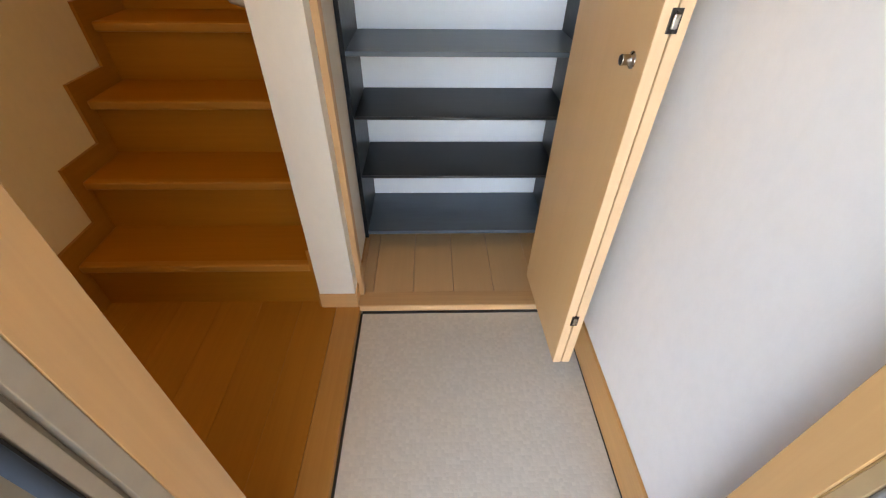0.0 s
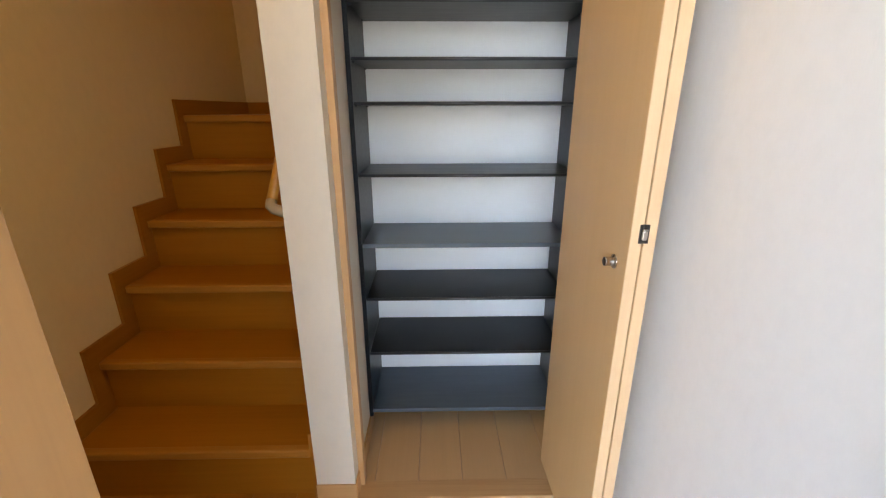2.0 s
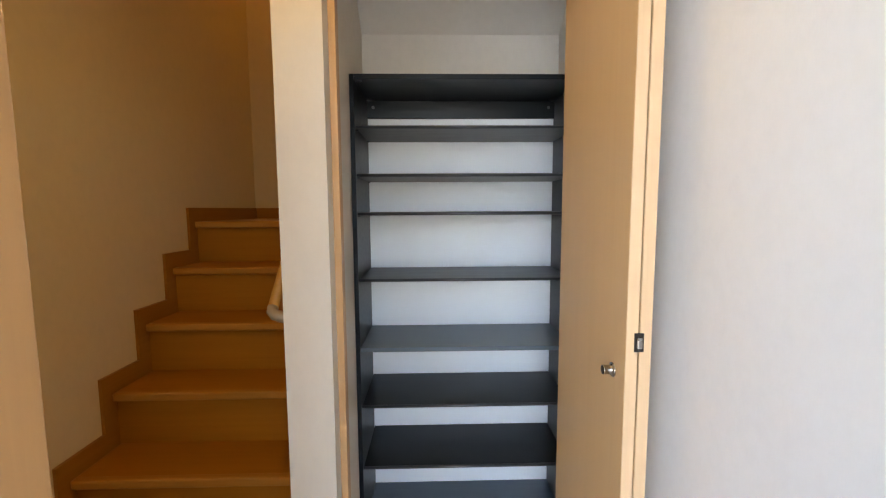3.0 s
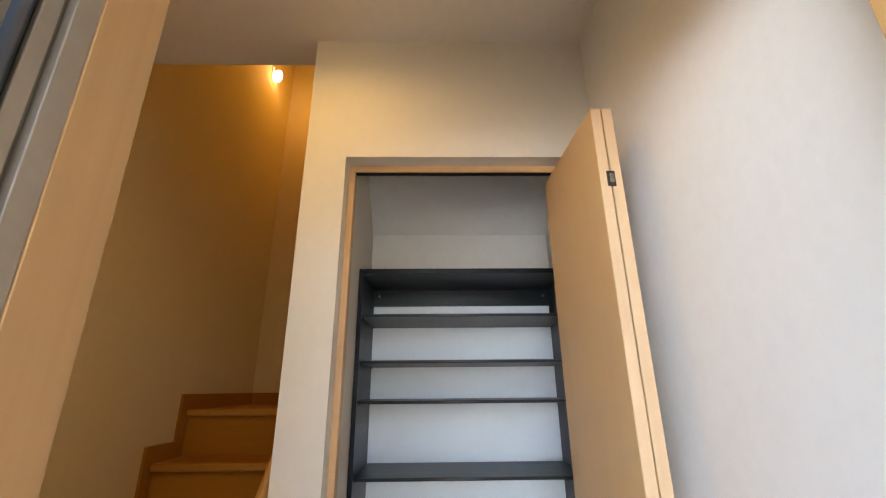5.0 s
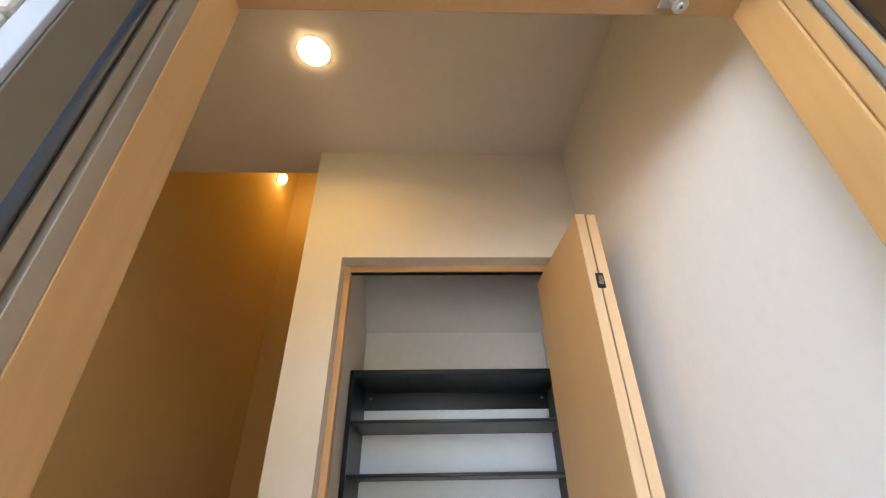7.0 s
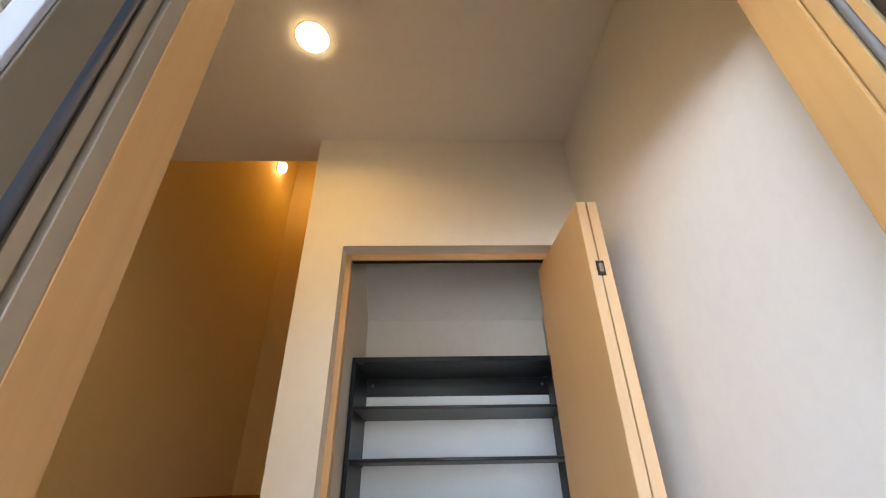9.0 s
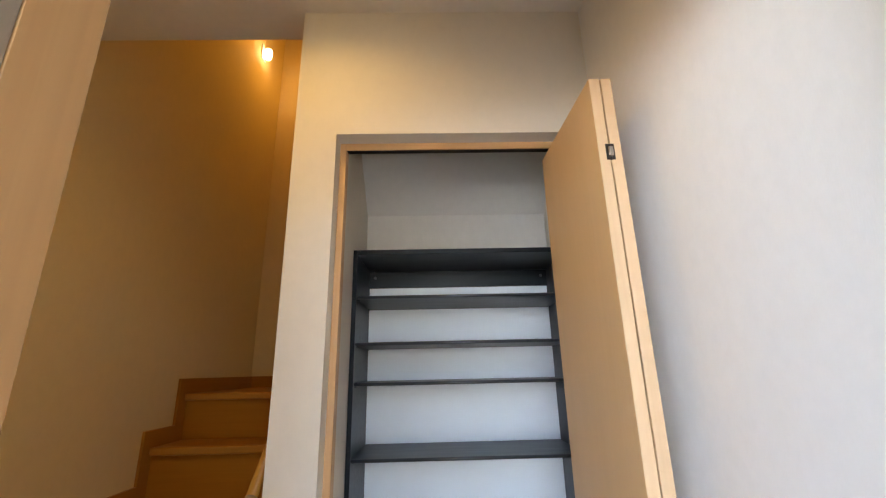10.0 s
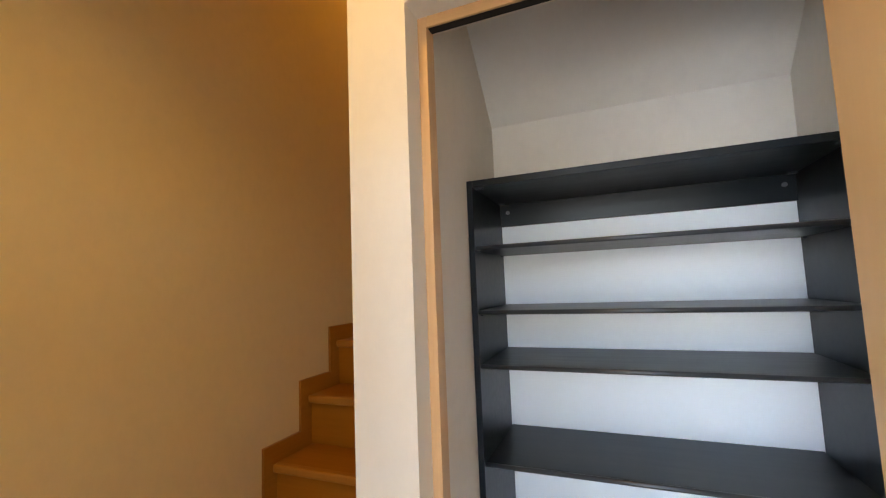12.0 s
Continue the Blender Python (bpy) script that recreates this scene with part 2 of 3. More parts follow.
def mesh(name, bm, material):
    me = bpy.data.meshes.new(name)
    bm.to_mesh(me)
    bm.free()
    me.materials.append(material)
    return new(name, me)


def part(name, bm, material, parent, label=""):
    ob = mesh(name, bm, material)
    ob.parent = parent
    ob.matrix_parent_inverse = parent.matrix_world.inverted()
    return tagged(ob, label) if label else ob


def thing(name, place, label, category, group="", kind=""):
    ob = new(name)
    ob.empty_display_size = 0.05
    ob.location = place
    bpy.context.view_layer.update()
    return tagged(ob, label, category, group, kind)


def setting(name, bm, material, label, category):
    return tagged(mesh(name, bm, material), label, category, kind="structure")


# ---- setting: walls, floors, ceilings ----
setting("wall_left", boxes((XL - 0.15, XL, YF + 0.02, YS + 0.15, -0.3, ZU + 0.2)), BEIGE_LAMPLIT, "embossed wallpaper wall beside the stairs, warm lamplight in its beige", "wall")
setting("wall_right", boxes((XR, XR + 0.15, YF + 0.02, YS + 0.15, -0.3, ZU + 0.2)), WALL, "white embossed wallpaper wall of the entrance", "wall")
setting("wall_back", boxes((XL, XR, YS, YS + 0.15, -0.3, ZU + 0.2)), BEIGE_LAMPLIT, "wallpaper wall at the top of the stairs, warm lamplight in its beige", "wall")
setting("wall_closet_1", boxes((XP, XC0, YC, YCB, -0.1, ZC)), CREAM_LAMPLIT, "wallpapered wall end beside the closet, lamplight in its cream", "wall")
setting("wall_closet_2", boxes((XC0, XR, YC, YCB, 2.053, ZC)), CREAM_LAMPLIT, "wallpaper wall over the closet opening, lamplight in its cream", "wall")
setting("wall_closet_3", boxes((XP, XC0, YCB, YS, -0.1, ZU)), CREAM_LAMPLIT, "wallpaper wall between stairs and closet, lamplight in its cream", "wall")
setting("wall_upper", boxes((XP, XR, 1.396, YCB, ZC, ZU)), CREAM_LAMPLIT, "wallpaper wall over the closet", "wall")
setting("wall_closet_back", boxes((XC0, XR, YB, YB + 0.1, -0.1, 2.6)), CLOSET, "cream wallpaper back wall of the closet", "wall")
setting("wall_closet_side", boxes((XC1, XR, YCB, YB, -0.1, 2.6)), CLOSET, "cream wallpaper side wall of the closet", "wall")
setting("wall_upper_front", boxes((XL, XP, 1.258, 1.396, ZC + 0.3, ZU)), CREAM_LAMPLIT, "wallpaper wall over the hall ceiling edge", "wall")
setting("wall_front", boxes((XL, -0.40, YF, YI, -0.3, ZU), (-0.40, 0.40, YF, YI, 2.03, ZU), (0.40, XR, YF, YI, -0.3, ZU)),
        WALL, "wallpapered front wall with the entrance door opening", "wall")
setting("ceiling", boxes((XL, XR, YI, YC, ZC, ZC + 0.3), (XL, XP, YC, 1.396, ZC, ZC + 0.3)), CEIL, "plain off-white papered entrance ceiling", "ceiling")
setting("ceiling_stairwell", boxes((XL, XP, 1.396, YS, ZU, ZU + 0.1)), CEIL, "plain off-white ceiling high over the stairs", "ceiling")
setting("closet_slope", prism([(YB, 2.018), (YB, 2.75), (YCB, 2.75), (YCB, 2.50)], 0, XC0, XC1), CLOSET, "sloping papered soffit inside the closet under the stairs", "ceiling")
setting("roof", boxes((XL - 0.4, XR + 0.4, YF - 0.35, YS + 0.5, ZU + 0.2, ZU + 0.4)), ROOF, "dark flat roof over the house", "roof")

doma = setting("floor_entrance", boxes((-0.362, 0.402, 0.36, 1.272, -0.06, 0.0)), VINYL, "grey speckled pebbled vinyl entrance floor", "floor")
setting("floor_base", boxes((XL, XR, YF, YS, -0.3, -0.062)), CONCRETE, "plain concrete base under the floors", "floor")

hall = thing("floor_hall", (-0.9, 0.9, -0.06), "orange-brown oak plank hall floor, slightly glossy", "floor", kind="structure")
xs = [XL, -1.19, -1.04, -0.89, -0.74, -0.589, -0.457]
for x0, x1 in zip(xs, xs[1:]):
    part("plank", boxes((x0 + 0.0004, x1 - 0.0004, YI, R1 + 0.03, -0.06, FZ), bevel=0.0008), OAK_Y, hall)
part("edge_board", boxes((-0.4565, -0.37, YI, YC, -0.06, FZ + 0.0005), bevel=0.003), EDGE_F, hall, "lighter orange wooden edge board")
part("edge_joint", boxes((-0.3697, -0.3625, YI, 1.2725, -0.05, 0.004)), RUBBER, hall, "black joint strip")

clo = thing("floor_closet", (0, 1.6, -0.06), "pale oak plank floor inside the closet", "floor", kind="structure")
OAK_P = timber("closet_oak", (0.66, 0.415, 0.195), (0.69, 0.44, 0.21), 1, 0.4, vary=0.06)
xs = [XC0, -0.328, -0.172, -0.014, 0.144, 0.302, XC1 - 0.001]
for x0, x1 in zip(xs, xs[1:]):
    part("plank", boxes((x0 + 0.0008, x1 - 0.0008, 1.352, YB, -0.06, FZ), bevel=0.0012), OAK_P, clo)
sill = thing("door_sill", (0, 1.31, 0), "light wooden sill board under the closet opening", "sill", kind="structure")
part("board", boxes((-0.3795, 0.402, 1.281, 1.3515, 0.008, FZ + 0.001), bevel=0.002), TRIM_X, sill)
part("edge_strip", boxes((-0.3695, 0.402, 1.2775, 1.2808, 0.010, FZ - 0.001), bevel=0.0012), EDGE_X, sill, "pale front edge strip")
part("joint", boxes((-0.362, 0.402, 1.2722, 1.2795, -0.05, 0.006)), RUBBER, sill, "black joint strip")

base = thing("baseboard", (0.4, 0.9, 0), "orange-brown wooden baseboard along the entrance wall", "baseboard", kind="structure")
part("board", boxes((0.402, XR, YI, YC, 0.004, 0.134), bevel=0.0025), TRIM_Y, base)
part("joint", boxes((0.4005, 0.4025, YI, YC, 0.0, 0.0045)), RUBBER, base, "black joint line")
base2 = thing("baseboard", (-0.44, 1.27, 0.03), "light brown wooden baseboard round the wall end", "baseboard", kind="structure")
part("board", boxes((XP - 0.002, XC0 + 0.003, YC - 0.005, YC, FZ, FZ + 0.070), bevel=0.002), TRIM_X, base2)
part("board", boxes((XC0, XC0 + 0.006, YC, 1.334, FZ, FZ + 0.070), bevel=0.002), TRIM_Y, base2)
base3 = thing("baseboard", (XC0, 1.5, 0.03), "brown wooden baseboard at the closet side", "baseboard", kind="structure")
part("board", boxes((XC0, XC0 + 0.007, 1.365, YB, FZ, FZ + 0.070), bevel=0.002), TRIM_Y, base3)
part("board", boxes((XC1 - 0.007, XC1, 1.365, YB, FZ, FZ + 0.070), bevel=0.002), TRIM_Y, base3)
part("board", boxes((XC0 + 0.007, XC1 - 0.007, YB - 0.007, YB, FZ, FZ + 0.070), bevel=0.002), TRIM_X, base3)

# ---- closet opening frame ----
frame_c = thing("door_frame", (-0.36, 1.36, FZ), "light wooden frame round the closet opening", "door frame", kind="structure")
part("jamb", boxes((XC0, -0.360, 1.335, 1.372, FZ + 0.001, 2.053), bevel=0.002), TRIM_Z, frame_c)
part("jamb", boxes((0.380, XC1, 1.335, 1.372, FZ + 0.001, 2.053), bevel=0.002), TRIM_Z, frame_c)
part("head", boxes((-0.360, 0.380, 1.335, 1.3415, 2.030, 2.053), bevel=0.0015), TRIM_X, frame_c)
part("track", boxes((-0.360, 0.380, 1.3418, 1.364, 2.0315, 2.053)), TRACK, frame_c, "dark door track under the head")

# ---- staircase ----
stairs = thing("staircase", (-0.9, 1.31, FZ), "orange-brown wooden staircase with rounded nosings", "staircase")
SX0, SX1 = XL + 0.012, XP - 0.012
for n in range(6):
    y, z = R1 + GOING * n, FZ + RISE * (n + 1)
    y1 = y + GOING + 0.012 if n < 5 else YS
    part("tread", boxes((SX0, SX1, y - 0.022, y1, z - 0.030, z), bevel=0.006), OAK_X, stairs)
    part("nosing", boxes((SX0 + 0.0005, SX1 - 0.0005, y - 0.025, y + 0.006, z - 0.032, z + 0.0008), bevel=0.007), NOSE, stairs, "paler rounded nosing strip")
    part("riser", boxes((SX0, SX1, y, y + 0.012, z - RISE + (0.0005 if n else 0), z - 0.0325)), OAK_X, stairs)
side = [(1.245, FZ)]
for n in range(6):
    y, z = 1.245 + 0.2018 * n, FZ + RISE * (n + 1) + 0.070
    side += [(y, z), (y + 0.2018 if n < 5 else YS, z)]
side += [(YS, 1.0), (2.45, 1.0), (1.48, FZ)]
part("stringer", prism(side, 0, XL, SX0), OAK_Y, stairs, "stepped wooden wall stringer")
side_r = [(max(y, YC + 0.001), z) for y, z in side]
part("stringer", prism(side_r, 0, SX1, XP), OAK_Y, stairs, "stepped wooden wall stringer")
part("end_board", boxes((SX0, SX1, YS - 0.012, YS, FZ + 6 * RISE, FZ + 6 * RISE + 0.070)), OAK_X, stairs, "baseboard over the landing")

rail = thing("handrail", (-0.51, 1.4, 1.0), "round yellow-brown wooden handrail with ivory end cap", "handrail")
d = Vector((0, 0.70, 0.715)).normalized()
e0 = Vector((-0.572, 1.375, 1.047))
part("bar", tube([e0 + d * s for s in (0.0, 0.3, 0.7, 1.1)], 0.0150), RAILWOOD, rail)
part("end_cap", tube([e0 + d * 0.004, e0 - d * 0.012, e0 - d * 0.022 + Vector((0.010, 0, 0)), e0 - d * 0.026 + Vector((0.030, 0, -0.003)), Vector((XP, 1.36, 1.018))], 0.0157), IVORY, rail, "ivory plastic return end")
for s in (0.25, 0.95):
    p = e0 + d * s
    part("bracket", tube([p - Vector((0, 0, 0.012)), p + Vector((0.02, 0, -0.04)), Vector((XP, p.y, p.z - 0.045))], 0.007), STEEL, rail, "steel wall bracket")

# ---- shoe cabinet ----
cab = thing("shoe_cabinet", (0, 1.72, 0.115), "charcoal wall-hung shoe cabinet with eight empty shelves", "shoe cabinet")
CY0, CY1, CX0, CX1 = 1.597, YB - 0.001, -0.3775, 0.4015
part("side_panel", boxes((CX0, CX0 + 0.015, CY0, CY1, 0.112, 1.777), bevel=0.0012), CAB, cab)
part("side_panel", boxes((CX1 - 0.015, CX1, CY0, CY1, 0.112, 1.777), bevel=0.0012), CAB, cab)
ix0, ix1 = CX0 + 0.0155, CX1 - 0.0155
part("top_panel", boxes((ix0, ix1, CY0, CY1, 1.760, 1.777), bevel=0.0012), CAB, cab)
part("bottom_panel", boxes((ix0, ix1, CY0, CY1, 0.131, 0.147), bevel=0.0012), CAB2, cab, "slate-grey bottom panel")
part("fixed_shelf", boxes((ix0, ix1, CY0 + 0.004, CY1 - 0.0035, 0.832, 0.848), bevel=0.0012), CAB2, cab, "slate-grey fixed shelf")
part("back_panel", boxes((ix0, ix1, CY1 - 0.003, CY1, 0.1475, 1.692)), PANEL, cab, "white back panel")
part("back_rail", boxes((ix0, ix1, CY1 - 0.016, CY1, 1.692, 1.7595), bevel=0.001), CAB, cab)
for z in (0.408, 0.638, 1.093, 1.322, 1.452, 1.611):
    sh = part("shelf", boxes((ix0 + 0.002, ix1 - 0.002, CY0 + 0.006, CY1 - 0.0035, z - 0.010, z), bevel=0.0010), CAB, cab)
    part("front_edge", tube([(ix0 + 0.002, CY0 + 0.005, z - 0.0052), (ix1 - 0.002, CY0 + 0.005, z - 0.0052)], 0.0056, 12), CAB_EDGE_GLINT, sh, "rounded charcoal edge strip, highlight in its paler grey")
    for x in (ix0, ix1):
        sg = 1 if x < 0 else -1
        for y in (CY0 + 0.025, CY1 - 0.034):
            part("shelf_pin", boxes((min(x, x + sg * 0.008), max(x, x + sg * 0.008), y - 0.004, y + 0.004, z - 0.0150, z - 0.0102), bevel=0.001), CAP, sh, "small grey shelf pin")
for x in (-0.338, 0.361):
    part("screw_cap", lathe([(0.006, 0), (0.006, 0.002), (0.004, 0.003)], pose(x, CY1 - 0.016, 1.734, 90, 0, 0), 14), CAP, cab, "round grey screw cap")
for x, y in ((ix0 + 0.012, CY0 + 0.02), (ix1 - 0.012, CY0 + 0.02), (ix0 + 0.012, CY1 - 0.03), (ix1 - 0.012, CY1 - 0.03)):
    part("fixing", boxes((x - 0.010, x + 0.010, y - 0.007, y + 0.007, 1.7565, 1.7603), bevel=0.001), CAP, cab, "grey corner fixing under the top")

# ---- folding closet door ----
fold = thing("folding_door", (0.30, 1.2, 0.104), "light wood bifold closet door folded open against the wall", "folding door")
DZ0, DZ1, DY0, DY1 = 0.104, 2.005, 0.975, 1.372


def leaf_x(x, lean, y):
    return x - lean * (y - DY0)


for x0, x1, lean in ((0.279, 0.3035, 0.030), (0.3065, 0.331, -0.035)):
    out = [(x0, DY0 + 0.002), (x1, DY0 + 0.002), (leaf_x(x1, lean, DY1), DY1), (leaf_x(x0, lean, DY1), DY1)]
    lf = part("leaf", prism(out, 2, DZ0, DZ1, 0.0012), LEAF, fold)
    part("edge_band", boxes((x0 + 0.0004, x1 - 0.0004, DY0, DY0 + 0.0018, DZ0 + 0.0005, DZ1 - 0.0005), bevel=0.0006), EDGE, lf, "pale wood edge band")
for z in (0.302, 1.064, 1.813):
    hg = part("hinge", boxes((0.2952, 0.3148, DY0 - 0.0016, DY0 + 0.004, z - 0.0195, z + 0.0195), bevel=0.001), BLACK, fold, "dark bronze hinge plate")
    part("barrel", boxes((0.2996, 0.3106, DY0 - 0.0066, DY0 - 0.0014, z - 0.0118, z + 0.0118), bevel=0.0026), STEEL, hg, "bright steel hinge knuckle")
    for dz in (-0.0148, 0.0148):
        part("screw", lathe([(0.0024, 0), (0.0024, 0.001), (0.0012, 0.0016)], pose(0.305, DY0 - 0.0016, z + dz, 90, 0, 0), 10), BLACK, hg)
KX = leaf_x(0.279, 0.030, 1.03)
knob = part("knob", lathe([(0.0158, 0), (0.0158, 0.0014), (0.0145, 0.0028), (0.0104, 0.0042), (0.0098, 0.0070), (0.0098, 0.0180), (0.0102, 0.0192), (0.0102, 0.0210), (0.0094, 0.0218)], pose(KX + 0.0005, 1.029, 0.988, 0, -90, 0), 28), STEEL, fold, "satin steel knob")

part("end_disc", lathe([(0.0090, 0), (0.0090, 0.0006), (0.006, 0.0008)], pose(KX - 0.0214, 1.029, 0.988, 0, -90, 0), 24), BLACK, knob, "dark flat end")

# ---- lamps ----
down = thing("downlight", (-0.438, 0.865, ZC), "round recessed ceiling downlight, lit warm white", "downlight")
part("trim", lathe([(0.0490, 0.0), (0.0490, -0.0010), (0.0485, -0.0016), (0.0464, -0.0016), (0.0462, -0.0006)], pose(-0.438, 0.865, ZC), 40), WHITEMETAL, down, "thin white trim ring")
part("diffuser", lathe([(0.0460, -0.0010), (0.0446, -0.0045), (0.038, -0.008), (0.021, -0.0105), (0.002, -0.011)], pose(-0.438, 0.865, ZC), 40), DIFFUSER, down, "glowing diffuser")
ld = bpy.data.lights.new("downlight_light", "AREA")
ld.shape, ld.size, ld.energy, ld.color, ld.spread = "DISK", 0.09, DOWN, (1.0, 0.585, 0.14), radians(155)
lamp_d = new("downlight_light", ld)
lamp_d.matrix_world = pose(-0.438, 0.865, ZC - 0.018)

bracket = thing("wall_lamp", (XL, 2.70, 3.62), "small wall lamp with glowing frosted shade", "wall lamp")
part("plate", boxes((XL, XL + 0.008, 2.662, 2.738, 3.552, 3.668), bevel=0.003), WHITEMETAL, bracket)
part("arm", tube([(XL + 0.006, 2.70, 3.640), (XL + 0.022, 2.70, 3.648), (XL + 0.038, 2.70, 3.642)], 0.007, 14), WHITEMETAL, bracket)
part("shade", lathe([(0.008, 0.043), (0.021, 0.039), (0.027, 0.020), (0.026, -0.008), (0.020, -0.032), (0.010, -0.045), (0.003, -0.048)], pose(XL + 0.038, 2.70, 3.60), 28), SHADE, bracket, "glowing frosted glass shade")
lp = bpy.data.lights.new("wall_lamp_light", "POINT")
lp.energy, lp.color, lp.shadow_soft_size = STAIR, (1.0, 0.46, 0.045), 0.05
lamp_s = new("wall_lamp_light", lp)
lamp_s.location = (XL + 0.31, 2.66, 3.55)

# ---- entrance door frame ----
ent = thing("entrance_frame", (0, 0.38, 0), "wooden and bronze aluminium entrance door frame", "door frame", kind="structure")
part("jamb_left", boxes((-0.398, -0.3677, 0.389, 0.450, 0.0, 1.984), bevel=0.0006), JAMB, ent, "light wooden jamb")
part("jamb_right", boxes((0.3555, 0.398, 0.3937, 0.450, 0.0, 1.984), bevel=0.0006), JAMB, ent, "light wooden jamb")
part("head", boxes((-0.398, 0.398, 0.389, 0.450, 1.984, 2.028), bevel=0.0015), JAMB, ent, "light wooden head")


def post(name, x0, x1, y0, y1, material, label):
    part(name, boxes((x0, x1, y0, y1, 0.0, 1.990), bevel=0.001), material, ent, label)


# the groove's darker bronze paints in the shade of its recess
for nm, y0, y1, inset, material, lab in (
        ("stop_profile", 0.3690, 0.3885, 0.001, ALU, "bronze aluminium stop"), ("groove", 0.3635, 0.3688, 0.008, ALU_DARK, "recessed groove, its shade in the darker bronze"),
        ("inner_lip", 0.3502, 0.3633, 0.004, ALU, "aluminium lip"), ("rubber_seal", 0.3445, 0.3500, 0.007, RUBBER, "black rubber seal"),
        ("outer_profile", 0.2935, 0.3335, 0.002, ALU_DARK, "bronze aluminium outer profile")):
    post(nm, -0.398, -0.3677 - inset, y0, y1, material, lab)
    part(nm, boxes((-0.3672, 0.3595, y0, y1, 1.984 + inset, 2.028), bevel=0.001), material, ent, lab)
part("gasket", tube([(-0.3735, 0.3382, 0.0), (-0.3735, 0.3382, 1.99)], 0.0080, 20, 0.8), GASKET, ent, "blue-grey tubular gasket")
post("gasket_bed", -0.398, -0.3765, 0.3337, 0.3443, RUBBER, "black gasket bed")
post("stop_profile", 0.3590, 0.398, 0.3732, 0.3908, ALU_WOOD_REFLEX, "aluminium stop profile, reflected wood orange in its colour")
post("joint_groove", 0.3600, 0.398, 0.3910, 0.3935, GROOVE, "thin olive-brown joint groove")
post("gasket_bed", 0.3665, 0.398, 0.3622, 0.3728, RUBBER, "black gasket bed")
part("gasket", tube([(0.3655, 0.3675, 0.0), (0.3655, 0.3675, 1.99)], 0.0055, 16), GASKET_G, ent, "grey tubular gasket")
post("inner_lip", 0.362, 0.398, 0.3505, 0.3620, ALU_WOOD_REFLEX, "aluminium lip, reflected wood orange in its colour")
post("hinge_rebate", 0.368, 0.398, 0.2935, 0.3500, DOORDARK, "dark hinge-side rebate")
part("strike_plate", boxes((0.3655, 0.3682, 0.312, 0.344, 1.74, 1.88), bevel=0.001), BLACK, ent, "dark metal plate")
for z in (1.765, 1.835):
    part("screw", lathe([(0.0045, 0), (0.0045, 0.0012), (0.002, 0.002)], pose(0.3657, 0.336, z, 0, -90, 0), 14), BRASS, ent, "brass screw head")
part("outer_casing", boxes((-0.3955, -0.3712, 0.2875, 0.2932, 0.0, 2.04), bevel=0.001), ALU_PAINT, ent, "pale outer casing")
part("outer_casing", boxes((0.3742, 0.412, 0.2875, 0.2932, 0.0, 2.04), bevel=0.001), ALU_PAINT, ent, "pale outer casing")
part("threshold", boxes((-0.398, 0.398, 0.300, 0.3595, -0.06, 0.006), bevel=0.002), ALU, ent, "aluminium threshold")

leafd = thing("entrance_door", (0.40, 0.0, -0.02), "entrance door swung wide open, wood inside, dark outside", "door")
part("panel", boxes((0.402, 0.436, -0.46, 0.262, 0.01, 1.98), bevel=0.002), DOORDARK, leafd)
part("inner_skin", boxes((0.398, 0.4018, -0.455, 0.250, 0.015, 1.975), bevel=0.001), JAMB, leafd, "wood-grain inner skin")
part("hinge", lathe([(0.008, -0.06), (0.008, 0.06)], pose(0.404, 0.275, 1.70), 16), BLACK, leafd)
part("hinge", lathe([(0.008, -0.06), (0.008, 0.06)], pose(0.404, 0.275, 0.30), 16), BLACK, leafd)
part("lever_handle", tube([(0.398, -0.39, 0.95), (0.35, -0.39, 0.95), (0.345, -0.37, 0.95), (0.345, -0.28, 0.95)], 0.009, 14), STEEL, leafd)

closer = thing("door_closer_bracket", (0.257, 0.428, 1.984), "ivory-white door closer pivot fork under the door head", "door closer")
part("foot", boxes((0.236, 0.272, 0.394, 0.438, 1.9805, 1.9838), bevel=0.0012), IVORYWHITE, closer)
part("pivot", lathe([(0.0060, 0.0), (0.0060, 0.012), (0.0105, 0.012), (0.0110, 0.0135), (0.0110, 0.0155), (0.0100, 0.0165)], pose(0.2585, 0.4255, 1.9805, 180, 0, 0), 28), IVORYWHITE, closer)
pin = part("pin", lathe([(0.0052, 0), (0.0052, 0.0022), (0.0040, 0.0032)], pose(0.2585, 0.4255, 1.9645, 180, 0, 0), 20), IVORYWHITE, closer)
part("socket", lathe([(0.0018, 0), (0.0018, 0.0005), (0.0010, 0.0006)], pose(0.2585, 0.4255, 1.9614, 180, 0, 0), 6), RUBBER, pin, "dark hexagon socket")
way = Vector((-0.62, -0.78, 0)).normalized()
across = Vector((way.y, -way.x, 0))
for k, length in ((0.0078, 0.050), (-0.0078, 0.062)):
    o = Vector((0.2585, 0.4255, 1.9695)) + across * k
    part("fork", tube([o - way * 0.002, o + way * 0.012, o + way * length], 0.0033, 10), IVORYWHITE, closer)
o = Vector((0.2585, 0.4255, 1.9700)) + way * 0.026
# black block that stands for the shade in the fork's gap
part("slot", prism([((o + across * u + way * v).x, (o + across * u + way * v).y) for u, v in ((-0.0042, -0.012), (0.0042, -0.012), (0.0042, 0.012), (-0.0042, 0.012))], 2, 1.9685, 1.9715), RUBBER, closer, "black filler for the shade between the fork arms")
arm = [o + way * 0.012 + Vector((0, 0, 0.003)), o + way * 0.030 + Vector((0, 0, 0.004)), o + way * 0.060 + Vector((0, 0, 0.004))]
part("arm", tube(arm, 0.0060, 14), IVORYWHITE, closer)

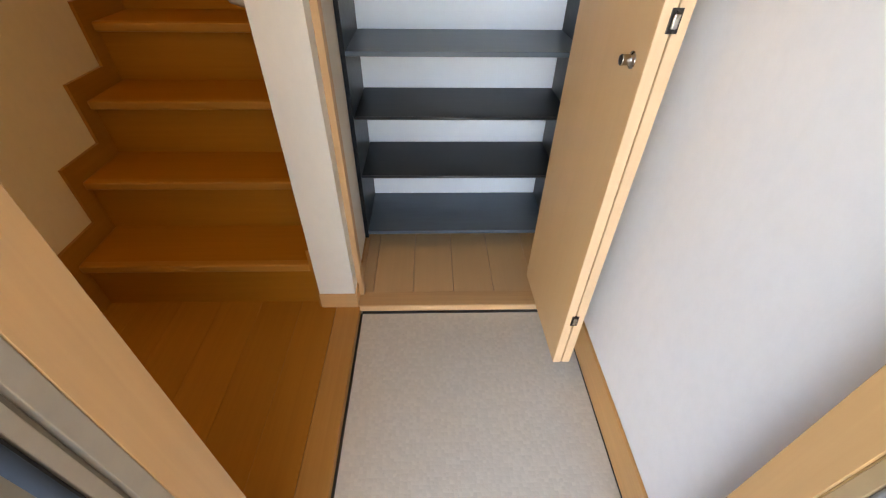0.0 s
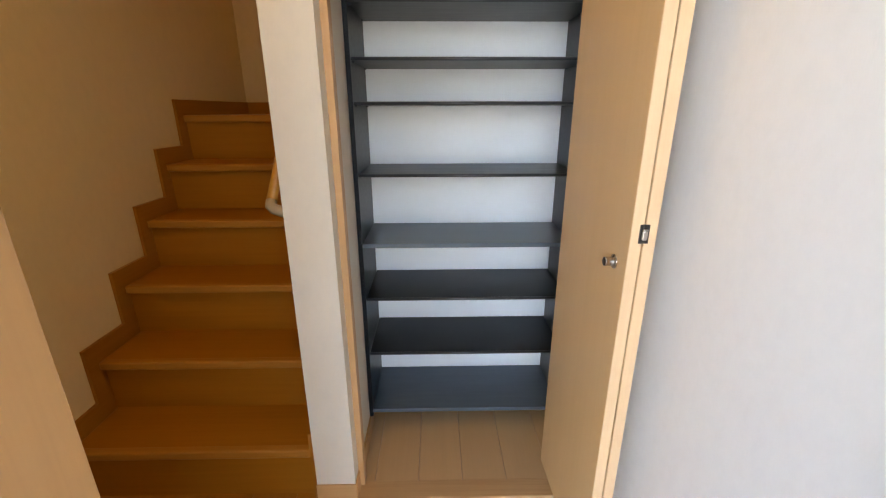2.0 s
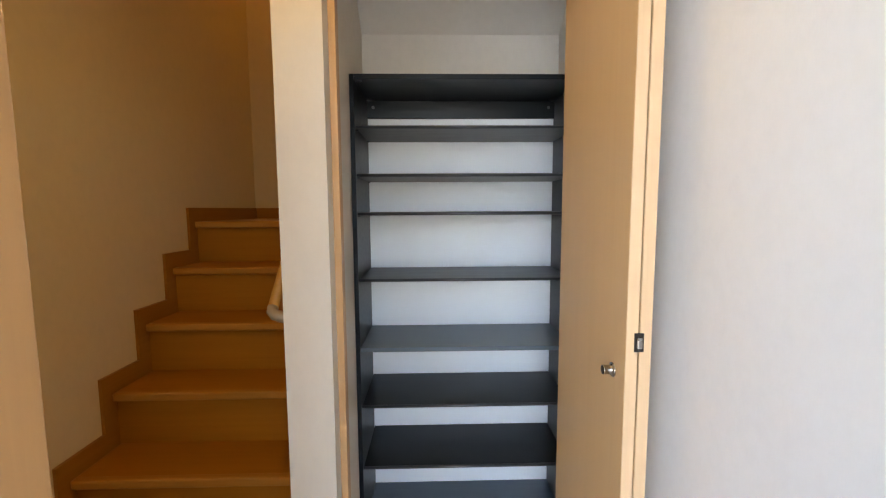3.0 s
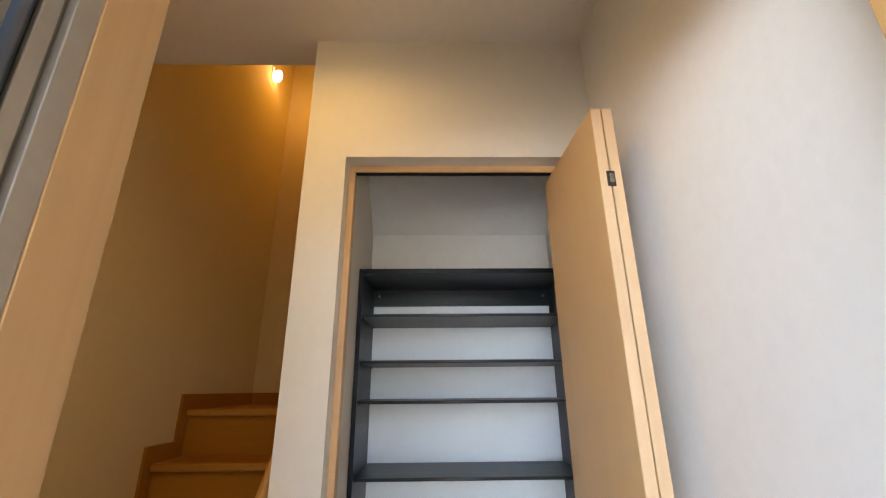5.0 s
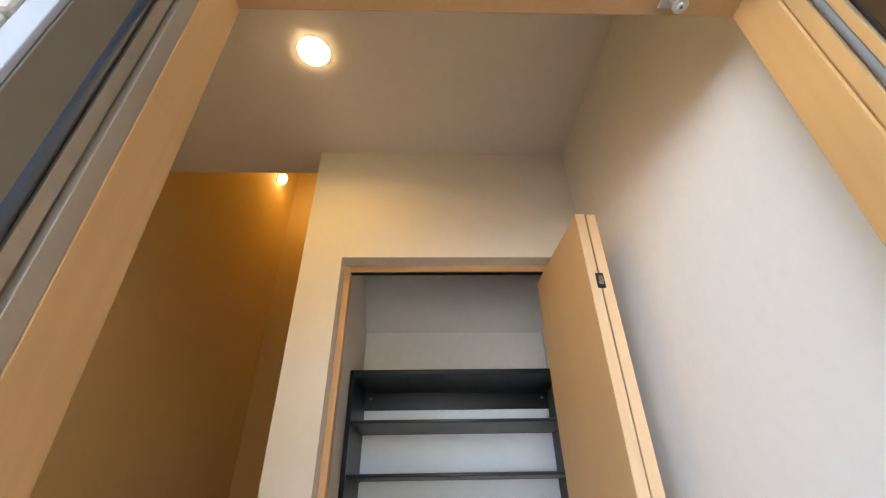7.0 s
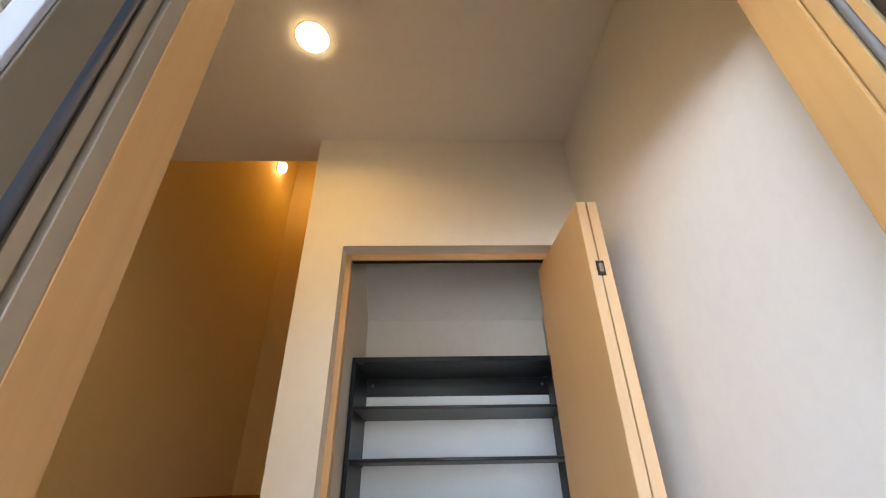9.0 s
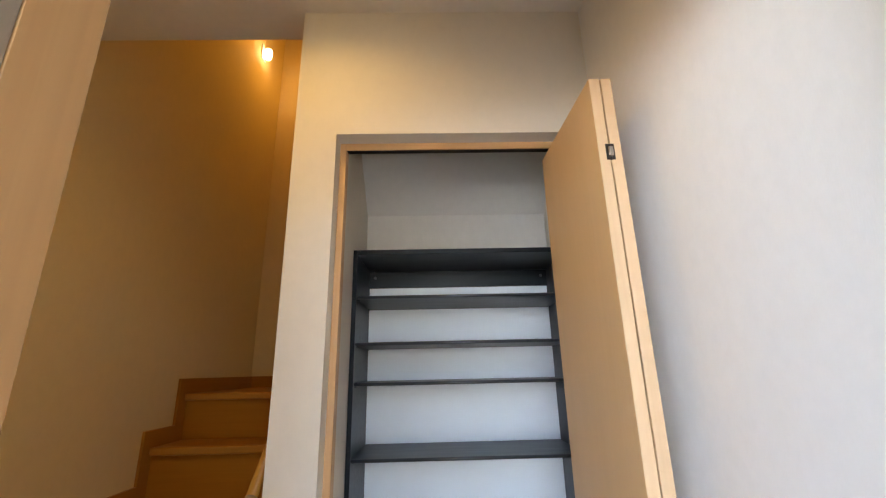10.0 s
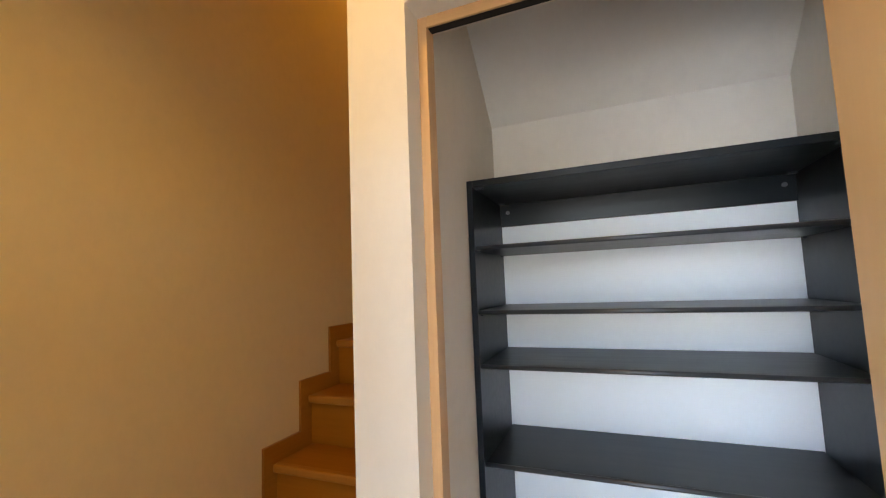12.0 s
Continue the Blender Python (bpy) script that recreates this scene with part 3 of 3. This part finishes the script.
# ---- outside ----
setting("ground", boxes((-200, 200, -200, 200, -0.35, -0.301)), GROUND, "plain grey ground outside the house", "ground")
# added out of view to cut the high sky light at the door
setting("sky_block_canopy", boxes((-2.6, 2.4, -1.2, YF - 0.02, 2.42, 2.57)), ROOF, "unseen canopy added to keep high sky light off the doorway", "canopy")
# unseen sunlit reflector wall, added to light the entrance from the left
setting("bounce_wall", boxes((-14.0, -1.2, -8.2, -8.0, -0.3, 2.8)), BOUNCE_PALE, "unseen pale wall added to bounce daylight through the door", "wall")
# added low wall, never in view: dims the daylight that reaches the closet
setting("front_light_limit", boxes((-1.2, 0.6, -8.2, -8.0, -0.3, 1.5)), SIDING, "unseen low wall added to limit daylight straight ahead", "wall")
# dark blocker out of view, added so less daylight reaches the stairwell's back
setting("stair_light_block", boxes((0.6, 9.0, -8.2, -8.0, -0.3, 3.2)), JOINT, "unseen brown wall added to keep daylight off the stairwell", "wall")
# added blocker, unseen: darkens the entrance wall low down near the jamb
setting("side_light_block", boxes((-2.60, -2.47, -2.2, YF - 0.02, -0.3, 1.25)), JOINT, "unseen low wall added to stop low daylight from the left", "wall")
# slab out of view, made dark so little light bounces up indoors
setting("porch", boxes((-1.2, 1.2, -1.2, YF - 0.002, -0.3, -0.03), bevel=0.01), PORCH, "unseen porch slab before the door, dark to limit bounced light", "porch")
face = thing("wall_siding", (-0.9, 0.29, 0), "pale stone-look siding of the front wall", "wall cladding", kind="structure")
part("backing", boxes((XL - 0.15, -0.3962, 0.2935, 0.2998, -0.3, 2.7)), JOINT, face)
bm = boxes((-0.118, 0.118, -0.006, 0.006, -0.029, 0.029), bevel=0.004)
me = bpy.data.meshes.new("stone")
bm.to_mesh(me)
bm.free()
me.materials.append(SIDING)
half = boxes((-0.056, 0.056, -0.006, 0.006, -0.029, 0.029), bevel=0.004)
meh = bpy.data.meshes.new("stone_half")
half.to_mesh(meh)
half.free()
meh.materials.append(SIDING)
for r in range(45):
    x, k = (-0.516, 0) if r % 2 else (-0.454, 1)
    row = []
    if k:
        row.append((x, meh))
        x -= 0.062 + 0.120
    while x > XL - 0.10:
        row.append((x, me))
        x -= 0.242
    for xx, data in row[:5]:
        st = new("stone", data)
        st.parent = face
        st.matrix_parent_inverse = face.matrix_world.inverted()
        st.location = (xx, 0.288 + random.uniform(-0.001, 0.001), -0.10 + 0.0625 * r)
